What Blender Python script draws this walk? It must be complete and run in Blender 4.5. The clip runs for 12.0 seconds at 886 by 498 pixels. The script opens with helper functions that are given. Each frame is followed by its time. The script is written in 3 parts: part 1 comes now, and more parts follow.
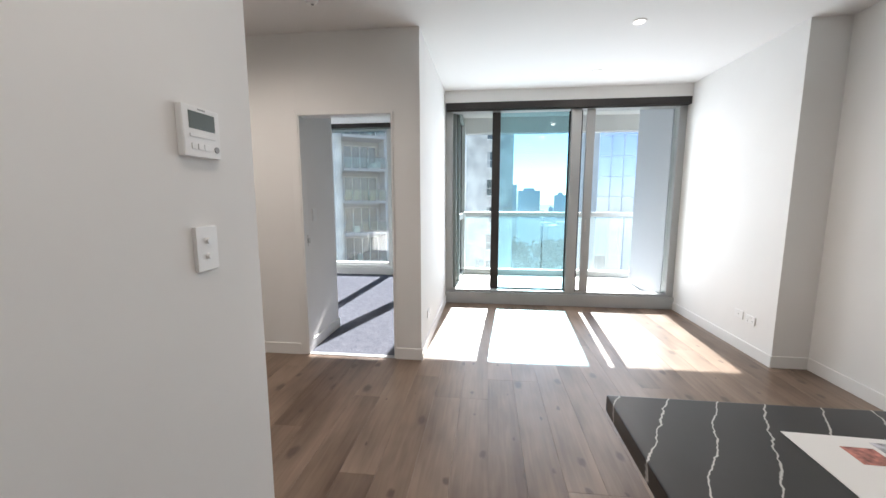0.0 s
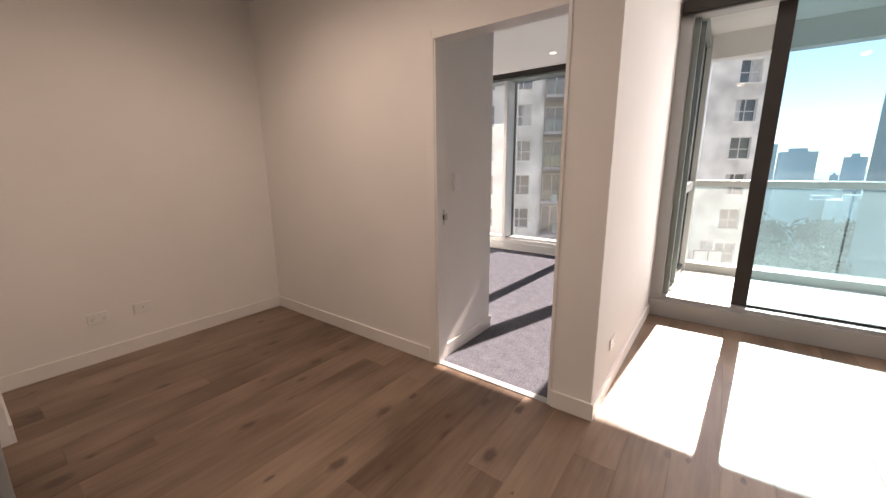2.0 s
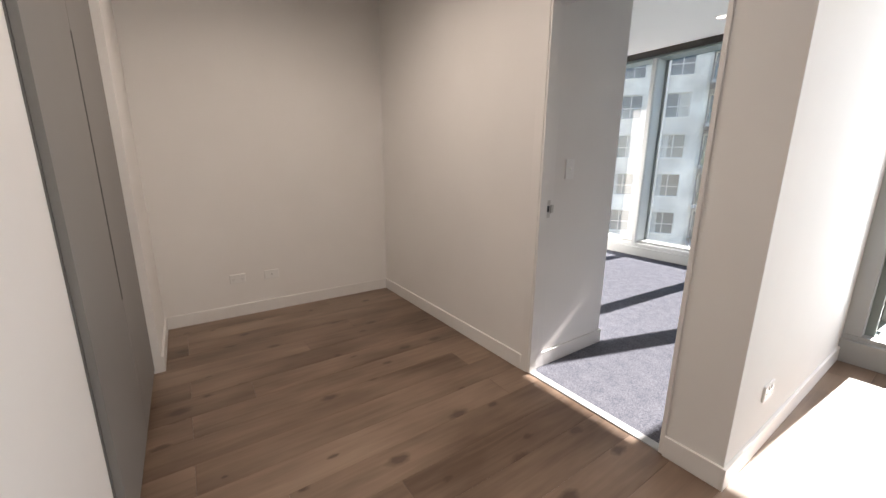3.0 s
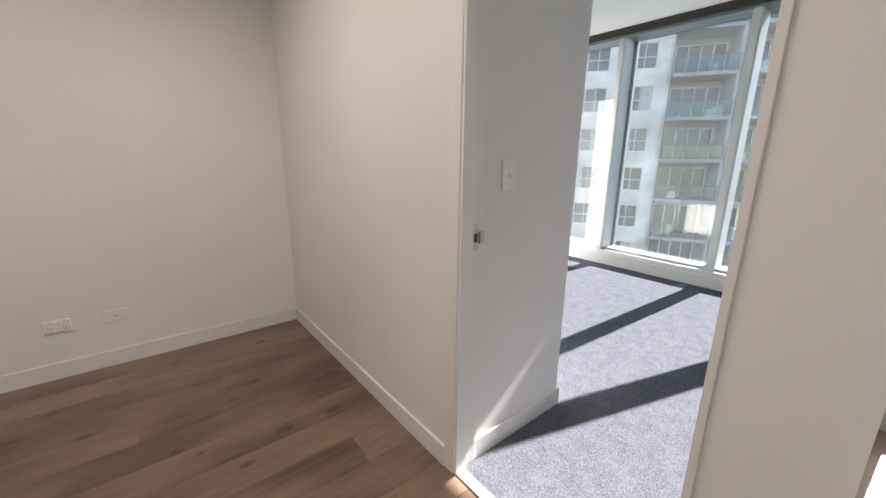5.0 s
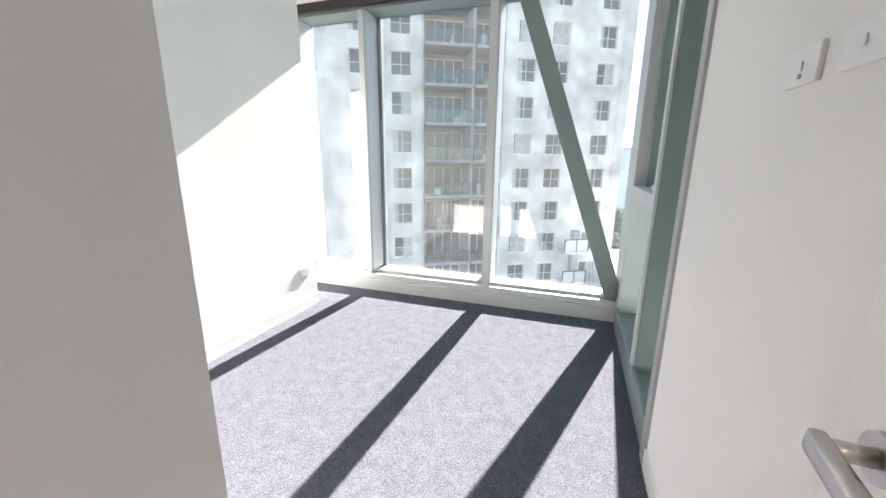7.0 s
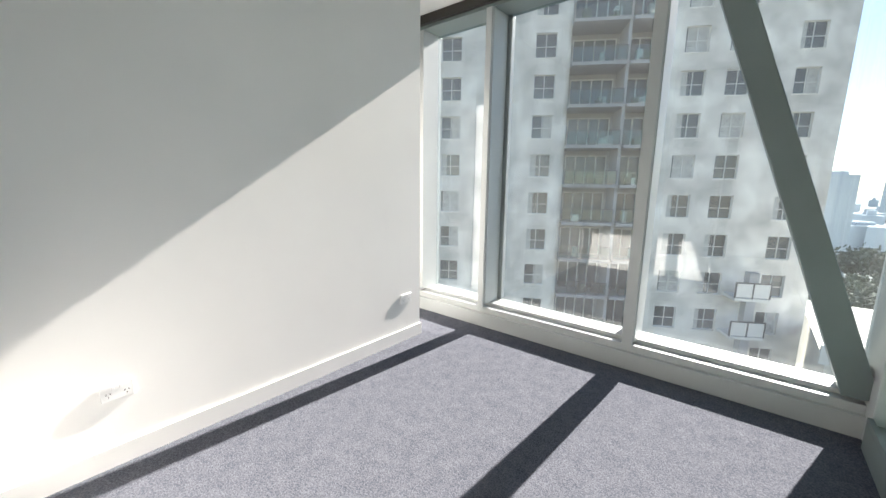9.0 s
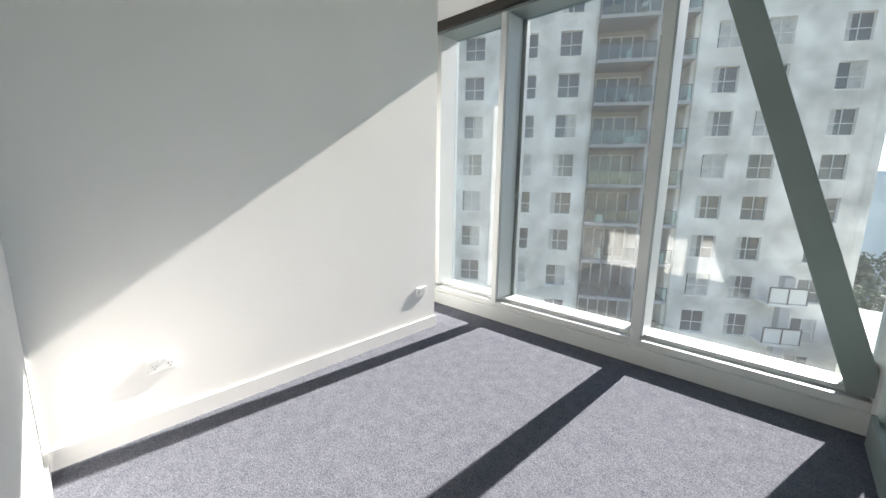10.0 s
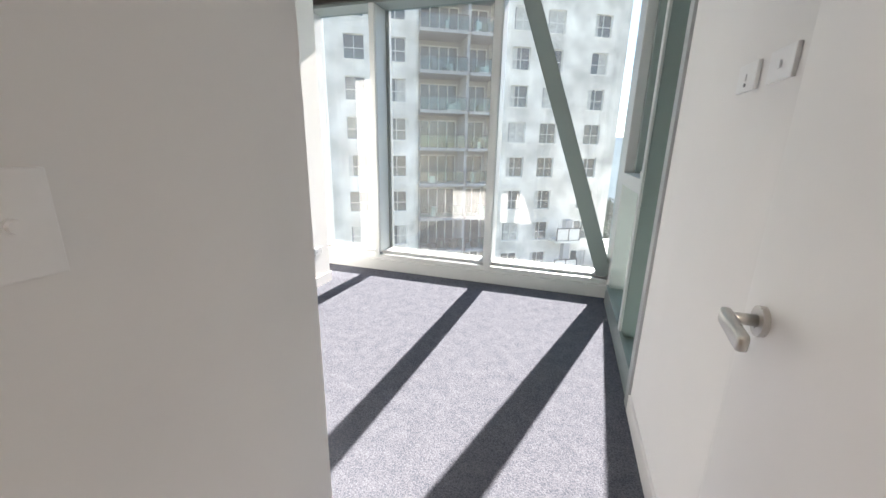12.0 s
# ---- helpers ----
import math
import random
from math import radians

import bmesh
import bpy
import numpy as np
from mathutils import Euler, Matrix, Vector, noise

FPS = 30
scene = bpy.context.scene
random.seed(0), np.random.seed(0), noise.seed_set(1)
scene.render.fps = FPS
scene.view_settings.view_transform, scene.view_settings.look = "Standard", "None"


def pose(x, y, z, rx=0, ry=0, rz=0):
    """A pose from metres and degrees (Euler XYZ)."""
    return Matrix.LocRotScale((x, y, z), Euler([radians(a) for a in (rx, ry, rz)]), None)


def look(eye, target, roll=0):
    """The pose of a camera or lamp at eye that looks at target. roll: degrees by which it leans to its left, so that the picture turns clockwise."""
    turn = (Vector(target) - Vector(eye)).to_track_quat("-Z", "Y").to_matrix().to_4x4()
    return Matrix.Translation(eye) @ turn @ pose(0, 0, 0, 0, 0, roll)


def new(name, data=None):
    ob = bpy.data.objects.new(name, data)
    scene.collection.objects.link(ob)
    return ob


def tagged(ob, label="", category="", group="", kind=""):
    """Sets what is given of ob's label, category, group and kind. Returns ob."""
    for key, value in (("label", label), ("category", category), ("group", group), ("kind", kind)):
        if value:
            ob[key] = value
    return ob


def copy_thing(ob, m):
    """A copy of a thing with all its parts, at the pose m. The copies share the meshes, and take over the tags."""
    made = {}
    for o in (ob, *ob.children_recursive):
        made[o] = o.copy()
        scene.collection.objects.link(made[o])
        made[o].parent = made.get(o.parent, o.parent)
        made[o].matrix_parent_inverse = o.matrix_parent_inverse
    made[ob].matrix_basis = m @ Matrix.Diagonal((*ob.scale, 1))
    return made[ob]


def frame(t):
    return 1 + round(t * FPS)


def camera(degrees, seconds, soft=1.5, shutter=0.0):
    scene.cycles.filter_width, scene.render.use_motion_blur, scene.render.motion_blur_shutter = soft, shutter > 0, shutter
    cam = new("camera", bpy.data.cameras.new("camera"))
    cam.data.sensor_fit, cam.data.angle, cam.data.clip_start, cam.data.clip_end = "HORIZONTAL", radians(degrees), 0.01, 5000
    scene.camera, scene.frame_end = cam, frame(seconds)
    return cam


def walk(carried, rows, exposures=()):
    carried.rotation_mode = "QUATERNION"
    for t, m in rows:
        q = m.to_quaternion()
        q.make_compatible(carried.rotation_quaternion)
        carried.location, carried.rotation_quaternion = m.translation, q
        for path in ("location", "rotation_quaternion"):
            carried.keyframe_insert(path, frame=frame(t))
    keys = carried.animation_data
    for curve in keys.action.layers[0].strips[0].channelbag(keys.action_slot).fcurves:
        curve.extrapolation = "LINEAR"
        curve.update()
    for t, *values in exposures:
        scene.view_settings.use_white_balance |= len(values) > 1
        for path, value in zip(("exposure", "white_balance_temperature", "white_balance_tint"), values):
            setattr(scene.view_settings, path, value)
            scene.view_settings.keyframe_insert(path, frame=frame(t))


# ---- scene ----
cam = camera(99.3, 12.0)
PATH = [
    (0, (-0.002, -0.096, 1.39), (-0.234, 1.873, 1.129), 0.0),
    (0.5, (0.02, 0.24, 1.396), (-0.301, 2.192, 1.101), -0.1),
    (1, (-0.025, 0.574, 1.395), (-0.561, 2.473, 1.069), -0.4),
    (1.5, (-0.065, 0.861, 1.378), (-0.885, 2.648, 1.014), -0.2),
    (2, (-0.12, 1.081, 1.351), (-1.282, 2.652, 0.925), -0.5),
    (2.5, (-0.158, 1.223, 1.285), (-1.623, 2.517, 0.862), 0.1),
    (2.7, (-0.144, 1.272, 1.278), (-1.689, 2.469, 0.852), 0.2),
    (4.3, (-0.249, 1.74, 1.322), (-1.92, 2.731, 0.847), 0.6),
    (4.5, (-0.349, 1.822, 1.33), (-1.984, 2.868, 0.85), 0.6),
    (5, (-0.597, 2.111, 1.324), (-2.103, 3.336, 0.841), 0.7),
    (5.5, (-0.832, 2.408, 1.317), (-2.163, 3.822, 0.84), 0.7),
    (6, (-0.973, 2.712, 1.334), (-2.019, 4.344, 0.842), 0.9),
    (6.5, (-1.022, 3.025, 1.344), (-1.75, 4.826, 0.871), 0.9),
    (6.7, (-1.034, 3.145, 1.351), (-1.668, 4.982, 0.876), 0.5),
    (8.3, (-1.159, 3.875, 1.295), (-2.014, 5.641, 0.909), 0.5),
    (8.5, (-1.218, 3.879, 1.294), (-2.196, 5.582, 0.917), 0.7),
    (9, (-1.202, 3.911, 1.273), (-2.448, 5.435, 0.924), 0.8),
    (9.5, (-1.132, 3.907, 1.269), (-2.483, 5.341, 0.923), 0.9),
    (10, (-1.063, 3.846, 1.264), (-2.397, 5.294, 0.912), 0.9),
    (10.5, (-1.042, 3.714, 1.272), (-2.22, 5.281, 0.876), 0.9),
    (11, (-1.076, 3.511, 1.272), (-1.97, 5.239, 0.81), 1.0),
    (11.5, (-1.074, 3.286, 1.303), (-1.786, 5.083, 0.788), 1.0),
    (12, (-1.071, 3.039, 1.336), (-1.662, 4.876, 0.813), 1.1),
]
EXPOSURES = [
    (0, 2.35, 6150, 12), (1.0, 2.15, 6850, 18), (1.5, 2.0, 7300, 22), (2.0, 2.1, 7600, 26), (2.5, 2.3, 6800, 20), (2.7, 2.34, 6700, 18), (4.5, 2.45, 6400, 13),
    (5.5, 2.55, 6500, 16), (6.5, 2.78, 6600, 15), (8.5, 2.08, 6750, 12), (9.5, 2.0, 6600, 11), (10.5, 2.06, 6700, 12), (11.2, 2.32, 6800, 14), (12, 2.6, 6750, 14),
]
walk(cam, [(t, look(eye, target, roll)) for t, eye, target, roll in PATH], EXPOSURES)

# ---- world, sun, exposure ----
SUN_TO = Vector((0.068, 1.0, 0.668)).normalized()
world = bpy.data.worlds.new("sky_world")
scene.world = world
world.use_nodes = True
wn = world.node_tree.nodes
sky = wn.new("ShaderNodeTexSky")
sky.sky_type = "NISHITA"
sky.sun_disc = False
sky.sun_elevation = math.asin(SUN_TO.z)
sky.sun_rotation = math.atan2(SUN_TO.x, SUN_TO.y)
sky.altitude, sky.air_density, sky.dust_density, sky.ozone_density = 900, 1.0, 0.08, 1.6
wn["Background"].inputs["Strength"].default_value = 0.075
world.node_tree.links.new(sky.outputs["Color"], wn["Background"].inputs["Color"])
sun_data = bpy.data.lights.new("sun", "SUN")
sun_data.energy, sun_data.angle, sun_data.color = 5.0, radians(0.55), (1.0, 0.96, 0.9)
sun = new("sun", sun_data)
sun.matrix_world = look(SUN_TO * 60, (0, 0, 0))


def opening_light(name, x, y, z, w, h, watts, turn, color=(0.93, 0.97, 1.0)):
    """Daylight of the sky through an opening; it shines along its own -z."""
    d = bpy.data.lights.new(name, "AREA")
    d.shape, d.size, d.size_y, d.energy, d.color = "RECTANGLE", w, h, watts, color
    ob = new(name, d)
    ob.matrix_world = pose(x, y, z, 90, 0, turn)
    return ob


opening_light("sky_light_living", 0.9, 4.80, 1.38, 2.7, 2.1, 9.0, 180)


def downlight_lamp(x, y, watts):
    d = bpy.data.lights.new("downlight_lamp", "SPOT")
    d.energy, d.spot_size, d.spot_blend, d.shadow_soft_size, d.color = watts, radians(172), 1.0, 0.05, (1.0, 0.87, 0.74)
    ob = new("downlight_lamp", d)
    ob.matrix_world = pose(x, y, 2.715)


DOWNLIGHTS = ((1.12, 3.11, 7), (1.12, 4.24, 5), (1.12, 1.6, 9), (-0.1, 0.2, 9), (-1.5, 2.0, 11), (-2.35, 2.0, 14), (-2.03, 6.0, 0))
for lx, ly, lw in DOWNLIGHTS:
    if lw:
        downlight_lamp(lx, ly, lw)


# ---- materials ----
def mat(name, color, rough=0.5, metal=0.0, vary=0.0, scale=4.0, bump=0.0, bump_scale=60.0, spec=0.5, island=0.0):
    m = bpy.data.materials.new(name)
    m.use_nodes = True
    nt = m.node_tree
    n, l = nt.nodes, nt.links
    b = n["Principled BSDF"]
    b.inputs["Base Color"].default_value = (*color, 1)
    b.inputs["Roughness"].default_value = rough
    b.inputs["Metallic"].default_value = metal
    b.inputs["Specular IOR Level"].default_value = spec
    tc = n.new("ShaderNodeTexCoord")
    if vary:
        t1 = n.new("ShaderNodeTexNoise")
        t1.inputs["Scale"].default_value, t1.inputs["Detail"].default_value = scale, 6
        l.new(tc.outputs["Object"], t1.inputs["Vector"])
        ramp = n.new("ShaderNodeMapRange")
        ramp.inputs["From Min"].default_value, ramp.inputs["From Max"].default_value = 0.3, 0.7
        ramp.inputs["To Min"].default_value, ramp.inputs["To Max"].default_value = 1 - vary, 1 + vary
        l.new(t1.outputs["Fac"], ramp.inputs["Value"])
        mul = n.new("ShaderNodeVectorMath")
        mul.operation = "SCALE"
        mul.inputs[0].default_value = color
        l.new(ramp.outputs["Result"], mul.inputs["Scale"])
        l.new(mul.outputs["Vector"], b.inputs["Base Color"])
        rr = n.new("ShaderNodeMapRange")
        rr.inputs["To Min"].default_value, rr.inputs["To Max"].default_value = max(0.02, rough - 0.08), min(1, rough + 0.08)
        l.new(t1.outputs["Fac"], rr.inputs["Value"])
        l.new(rr.outputs["Result"], b.inputs["Roughness"])
    if bump:
        t2 = n.new("ShaderNodeTexNoise")
        t2.inputs["Scale"].default_value, t2.inputs["Detail"].default_value = bump_scale, 4
        l.new(tc.outputs["Object"], t2.inputs["Vector"])
        bp = n.new("ShaderNodeBump")
        bp.inputs["Strength"].default_value, bp.inputs["Distance"].default_value = bump, 0.004
        l.new(t2.outputs["Fac"], bp.inputs["Height"])
        l.new(bp.outputs["Normal"], b.inputs["Normal"])
    return m


def glass(name, tint, gloss=1.0, rough=0.0, coat=0.035, dust=0.0):
    m = bpy.data.materials.new(name)
    m.use_nodes = True
    nt = m.node_tree
    n, l = nt.nodes, nt.links
    n.remove(n["Principled BSDF"])
    tr = n.new("ShaderNodeBsdfTransparent")
    tr.inputs["Color"].default_value = (*tint, 1)
    gl = n.new("ShaderNodeBsdfGlossy")
    gl.inputs["Roughness"].default_value = rough
    fr = n.new("ShaderNodeLayerWeight")
    fr.inputs["Blend"].default_value = 0.5
    power = n.new("ShaderNodeMath")
    power.operation = "POWER"
    power.inputs[1].default_value = 5.0
    l.new(fr.outputs["Facing"], power.inputs[0])
    sc = n.new("ShaderNodeMath")
    sc.operation = "MULTIPLY_ADD"
    sc.inputs[1].default_value, sc.inputs[2].default_value = 0.85 * gloss, coat * gloss
    mix = n.new("ShaderNodeMixShader")
    l.new(power.outputs["Value"], sc.inputs[0])
    l.new(sc.outputs["Value"], mix.inputs["Fac"])
    l.new(tr.outputs["BSDF"], mix.inputs[1])
    l.new(gl.outputs["BSDF"], mix.inputs[2])
    last = mix
    if dust:
        film_of_dust = n.new("ShaderNodeBsdfTranslucent")
        smear = n.new("ShaderNodeTexNoise")
        smear.inputs["Scale"].default_value, smear.inputs["Detail"].default_value = 2.2, 7
        amount = n.new("ShaderNodeMapRange")
        amount.inputs["To Min"].default_value, amount.inputs["To Max"].default_value = 0.3 * dust, 1.7 * dust
        l.new(smear.outputs["Fac"], amount.inputs["Value"])
        last = n.new("ShaderNodeMixShader")
        l.new(amount.outputs["Result"], last.inputs["Fac"])
        l.new(mix.outputs["Shader"], last.inputs[1])
        l.new(film_of_dust.outputs["BSDF"], last.inputs[2])
    l.new(last.outputs["Shader"], n["Material Output"].inputs["Surface"])
    return m


def timber(name):
    m = bpy.data.materials.new(name)
    m.use_nodes = True
    nt = m.node_tree
    n, l = nt.nodes, nt.links
    b = n["Principled BSDF"]
    tc, oi = n.new("ShaderNodeTexCoord"), n.new("ShaderNodeObjectInfo")
    off = n.new("ShaderNodeVectorMath")
    off.operation = "MULTIPLY_ADD"
    off.inputs[1].default_value = (1, 1, 1)
    comb = n.new("ShaderNodeCombineXYZ")
    k = n.new("ShaderNodeMath")
    k.operation = "MULTIPLY"
    k.inputs[1].default_value = 37.0
    l.new(oi.outputs["Random"], k.inputs[0])
    for a in ("X", "Y", "Z"):
        l.new(k.outputs["Value"], comb.inputs[a])
    l.new(tc.outputs["Object"], off.inputs[0])
    l.new(comb.outputs["Vector"], off.inputs[2])
    grain_map = n.new("ShaderNodeMapping")
    grain_map.inputs["Scale"].default_value = (26, 1.6, 10)
    l.new(off.outputs["Vector"], grain_map.inputs["Vector"])
    grain = n.new("ShaderNodeTexNoise")
    grain.inputs["Scale"].default_value, grain.inputs["Detail"].default_value, grain.inputs["Distortion"].default_value = 1.6, 8, 0.6
    l.new(grain_map.outputs["Vector"], grain.inputs["Vector"])
    cloud_map = n.new("ShaderNodeMapping")
    cloud_map.inputs["Scale"].default_value = (5, 1.6, 5)
    l.new(off.outputs["Vector"], cloud_map.inputs["Vector"])
    cloud = n.new("ShaderNodeTexNoise")
    cloud.inputs["Scale"].default_value, cloud.inputs["Detail"].default_value = 1.0, 3
    l.new(cloud_map.outputs["Vector"], cloud.inputs["Vector"])
    ramp = n.new("ShaderNodeValToRGB")
    e = ramp.color_ramp.elements
    e[0].position, e[0].color = 0.28, (0.092, 0.056, 0.035, 1)
    e[1].position, e[1].color = 0.75, (0.28, 0.200, 0.144, 1)
    mixf = n.new("ShaderNodeMath")
    mixf.operation = "MULTIPLY_ADD"
    mixf.inputs[1].default_value = 0.3
    half = n.new("ShaderNodeMath")
    half.operation = "MULTIPLY"
    half.inputs[1].default_value = 0.70
    l.new(cloud.outputs["Fac"], half.inputs[0])
    l.new(grain.outputs["Fac"], mixf.inputs[0])
    l.new(half.outputs["Value"], mixf.inputs[2])
    tone = n.new("ShaderNodeMath")
    tone.operation = "MULTIPLY_ADD"
    tone.inputs[1].default_value = 0.2
    l.new(oi.outputs["Random"], tone.inputs[0])
    sub = n.new("ShaderNodeMath")
    sub.operation = "SUBTRACT"
    sub.inputs[1].default_value = 0.10
    l.new(mixf.outputs["Value"], sub.inputs[0])
    l.new(sub.outputs["Value"], tone.inputs[2])
    l.new(tone.outputs["Value"], ramp.inputs["Fac"])
    # knots: sparse dark ovals
    knot_map = n.new("ShaderNodeMapping")
    knot_map.inputs["Scale"].default_value = (4.6, 2.4, 1.0)
    l.new(off.outputs["Vector"], knot_map.inputs["Vector"])
    wob = n.new("ShaderNodeTexNoise")
    wob.inputs["Scale"].default_value = 9.0
    l.new(knot_map.outputs["Vector"], wob.inputs["Vector"])
    wob2 = n.new("ShaderNodeVectorMath")
    wob2.operation = "MULTIPLY_ADD"
    wob2.inputs[1].default_value = (0.12, 0.12, 0.0)
    l.new(wob.outputs["Color"], wob2.inputs[0])
    l.new(knot_map.outputs["Vector"], wob2.inputs[2])
    vor = n.new("ShaderNodeTexVoronoi")
    vor.voronoi_dimensions = "2D"
    vor.inputs["Scale"].default_value = 1.0
    l.new(wob2.outputs["Vector"], vor.inputs["Vector"])
    size = n.new("ShaderNodeSeparateColor")
    l.new(vor.outputs["Color"], size.inputs["Color"])
    rad = n.new("ShaderNodeMapRange")
    rad.inputs["From Min"].default_value, rad.inputs["From Max"].default_value = 0.25, 1.0
    rad.inputs["To Min"].default_value, rad.inputs["To Max"].default_value = 0.0008, 0.17
    l.new(size.outputs["Red"], rad.inputs["Value"])
    kf = n.new("ShaderNodeMath")
    kf.operation = "DIVIDE"
    l.new(vor.outputs["Distance"], kf.inputs[0])
    l.new(rad.outputs["Result"], kf.inputs[1])
    kr = n.new("ShaderNodeMapRange")
    kr.inputs["From Min"].default_value, kr.inputs["From Max"].default_value = 0.45, 1.0
    kr.inputs["To Min"].default_value, kr.inputs["To Max"].default_value = 0.72, 0.0
    l.new(kf.outputs["Value"], kr.inputs["Value"])
    mx = n.new("ShaderNodeMix")
    mx.data_type = "RGBA"
    mx.inputs["B"].default_value = (0.05, 0.028, 0.018, 1)
    l.new(kr.outputs["Result"], mx.inputs["Factor"])
    l.new(ramp.outputs["Color"], mx.inputs["A"])
    l.new(mx.outputs["Result"], b.inputs["Base Color"])
    b.inputs["Roughness"].default_value = 0.35
    bp = n.new("ShaderNodeBump")
    bp.inputs["Strength"].default_value, bp.inputs["Distance"].default_value = 0.08, 0.002
    l.new(grain.outputs["Fac"], bp.inputs["Height"])
    l.new(bp.outputs["Normal"], b.inputs["Normal"])
    return m


def carpet(name):
    m = bpy.data.materials.new(name)
    m.use_nodes = True
    nt = m.node_tree
    n, l = nt.nodes, nt.links
    b = n["Principled BSDF"]
    tc = n.new("ShaderNodeTexCoord")
    fine = n.new("ShaderNodeTexNoise")
    fine.inputs["Scale"].default_value, fine.inputs["Detail"].default_value = 165, 4
    big = n.new("ShaderNodeTexNoise")
    big.inputs["Scale"].default_value, big.inputs["Detail"].default_value = 13.0, 8
    l.new(tc.outputs["Object"], fine.inputs["Vector"])
    l.new(tc.outputs["Object"], big.inputs["Vector"])
    add = n.new("ShaderNodeMath")
    add.operation = "MULTIPLY_ADD"
    add.inputs[1].default_value = 0.80
    half = n.new("ShaderNodeMath")
    half.operation = "MULTIPLY"
    half.inputs[1].default_value = 0.20
    l.new(big.outputs["Fac"], half.inputs[0])
    l.new(fine.outputs["Fac"], add.inputs[0])
    l.new(half.outputs["Value"], add.inputs[2])
    ramp = n.new("ShaderNodeValToRGB")
    e = ramp.color_ramp.elements
    e[0].position, e[0].color = 0.32, (0.052, 0.057, 0.073, 1)
    e[1].position, e[1].color = 0.68, (0.165, 0.170, 0.195, 1)
    l.new(add.outputs["Value"], ramp.inputs["Fac"])
    l.new(ramp.outputs["Color"], b.inputs["Base Color"])
    b.inputs["Roughness"].default_value = 1.0
    b.inputs["Specular IOR Level"].default_value = 0.0
    bp = n.new("ShaderNodeBump")
    bp.inputs["Strength"].default_value, bp.inputs["Distance"].default_value = 0.8, 0.003
    l.new(fine.outputs["Fac"], bp.inputs["Height"])
    l.new(bp.outputs["Normal"], b.inputs["Normal"])
    return m


def marble(name):
    m = mat(name, (0.018, 0.019, 0.02), 0.32, vary=0.3, scale=6)
    nt = m.node_tree
    n, l = nt.nodes, nt.links
    b = n["Principled BSDF"]
    tc = n.new("ShaderNodeTexCoord")
    mp = n.new("ShaderNodeMapping")
    mp.inputs["Rotation"].default_value = (0, 0, radians(30))
    l.new(tc.outputs["Object"], mp.inputs["Vector"])
    wav = n.new("ShaderNodeTexWave")
    wav.wave_type, wav.bands_direction = "BANDS", "X"
    for key, value in (("Scale", 3.4), ("Distortion", 1.6), ("Detail", 4.0), ("Detail Scale", 2.6), ("Detail Roughness", 0.62), ("Phase Offset", 1.4)):
        wav.inputs[key].default_value = value
    l.new(mp.outputs["Vector"], wav.inputs["Vector"])
    cr = n.new("ShaderNodeMapRange")
    cr.inputs["From Min"].default_value, cr.inputs["From Max"].default_value = 0.9955, 1.0
    l.new(wav.outputs["Fac"], cr.inputs["Value"])
    old = b.inputs["Base Color"].links[0].from_socket
    mx = n.new("ShaderNodeMix")
    mx.data_type = "RGBA"
    mx.inputs["B"].default_value = (0.6, 0.6, 0.58, 1)
    l.new(cr.outputs["Result"], mx.inputs["Factor"])
    l.new(old, mx.inputs["A"])
    l.new(mx.outputs["Result"], b.inputs["Base Color"])
    return m


def glow(name, color, strength):
    m = bpy.data.materials.new(name)
    m.use_nodes = True
    b = m.node_tree.nodes["Principled BSDF"]
    b.inputs["Base Color"].default_value = (*color, 1)
    b.inputs["Emission Color"].default_value = (*color, 1)
    b.inputs["Emission Strength"].default_value = strength
    return m


M_WALL = mat("wall_paint", (0.81, 0.80, 0.78), 0.8, vary=0.03, scale=1.2, bump=0.035, bump_scale=160, spec=0.2)
M_CEIL = mat("ceiling_paint", (0.82, 0.81, 0.80), 0.85, vary=0.015, scale=1.0, bump=0.06, bump_scale=120)
M_TRIM = mat("trim_enamel", (0.80, 0.79, 0.77), 0.38, vary=0.02, scale=3, bump=0.03, bump_scale=40)
M_DOOR = mat("door_enamel", (0.83, 0.82, 0.80), 0.33, vary=0.02, scale=2, bump=0.04, bump_scale=30)
M_PLASTIC = mat("white_plastic", (0.82, 0.82, 0.81), 0.35, vary=0.015, scale=30)
M_GREYPL = mat("grey_plastic", (0.30, 0.30, 0.30), 0.45, vary=0.05, scale=30)
M_LCD = mat("lcd_screen", (0.10, 0.125, 0.115), 0.15)
M_SLOT = mat("dark_slot", (0.02, 0.02, 0.02), 0.6)
M_JOIN = mat("grey_laminate", (0.22, 0.215, 0.205), 0.5, vary=0.04, scale=2.5, bump=0.03)
M_ALU = mat("silver_aluminium", (0.40, 0.41, 0.41), 0.42, 0.3, vary=0.04, scale=3, bump=0.03, bump_scale=80)
M_ALUW = mat("light_grey_aluminium", (0.54, 0.56, 0.555), 0.42, 0.1, vary=0.03, scale=3)
# Grey frame paint, darkened to grey-green to include the shade on the window reveals.
M_ALUG = mat("shade_toned_grey_paint", (0.215, 0.255, 0.248), 0.4, 0.1, vary=0.05, scale=2.5)
M_GASKET = mat("black_gasket", (0.012, 0.012, 0.013), 0.6)
M_BRONZE = mat("dark_bronze_blind_box", (0.035, 0.031, 0.028), 0.45, 0.2, vary=0.1, scale=8)
M_STEEL = mat("brushed_steel", (0.56, 0.54, 0.51), 0.3, 1.0, vary=0.06, scale=40, bump=0.05, bump_scale=200)
M_GLASS = glass("clear_glass", (0.94, 0.96, 0.955))
M_COATED = glass("coated_double_glazing", (0.87, 0.90, 0.895), coat=0.085, dust=0.011)
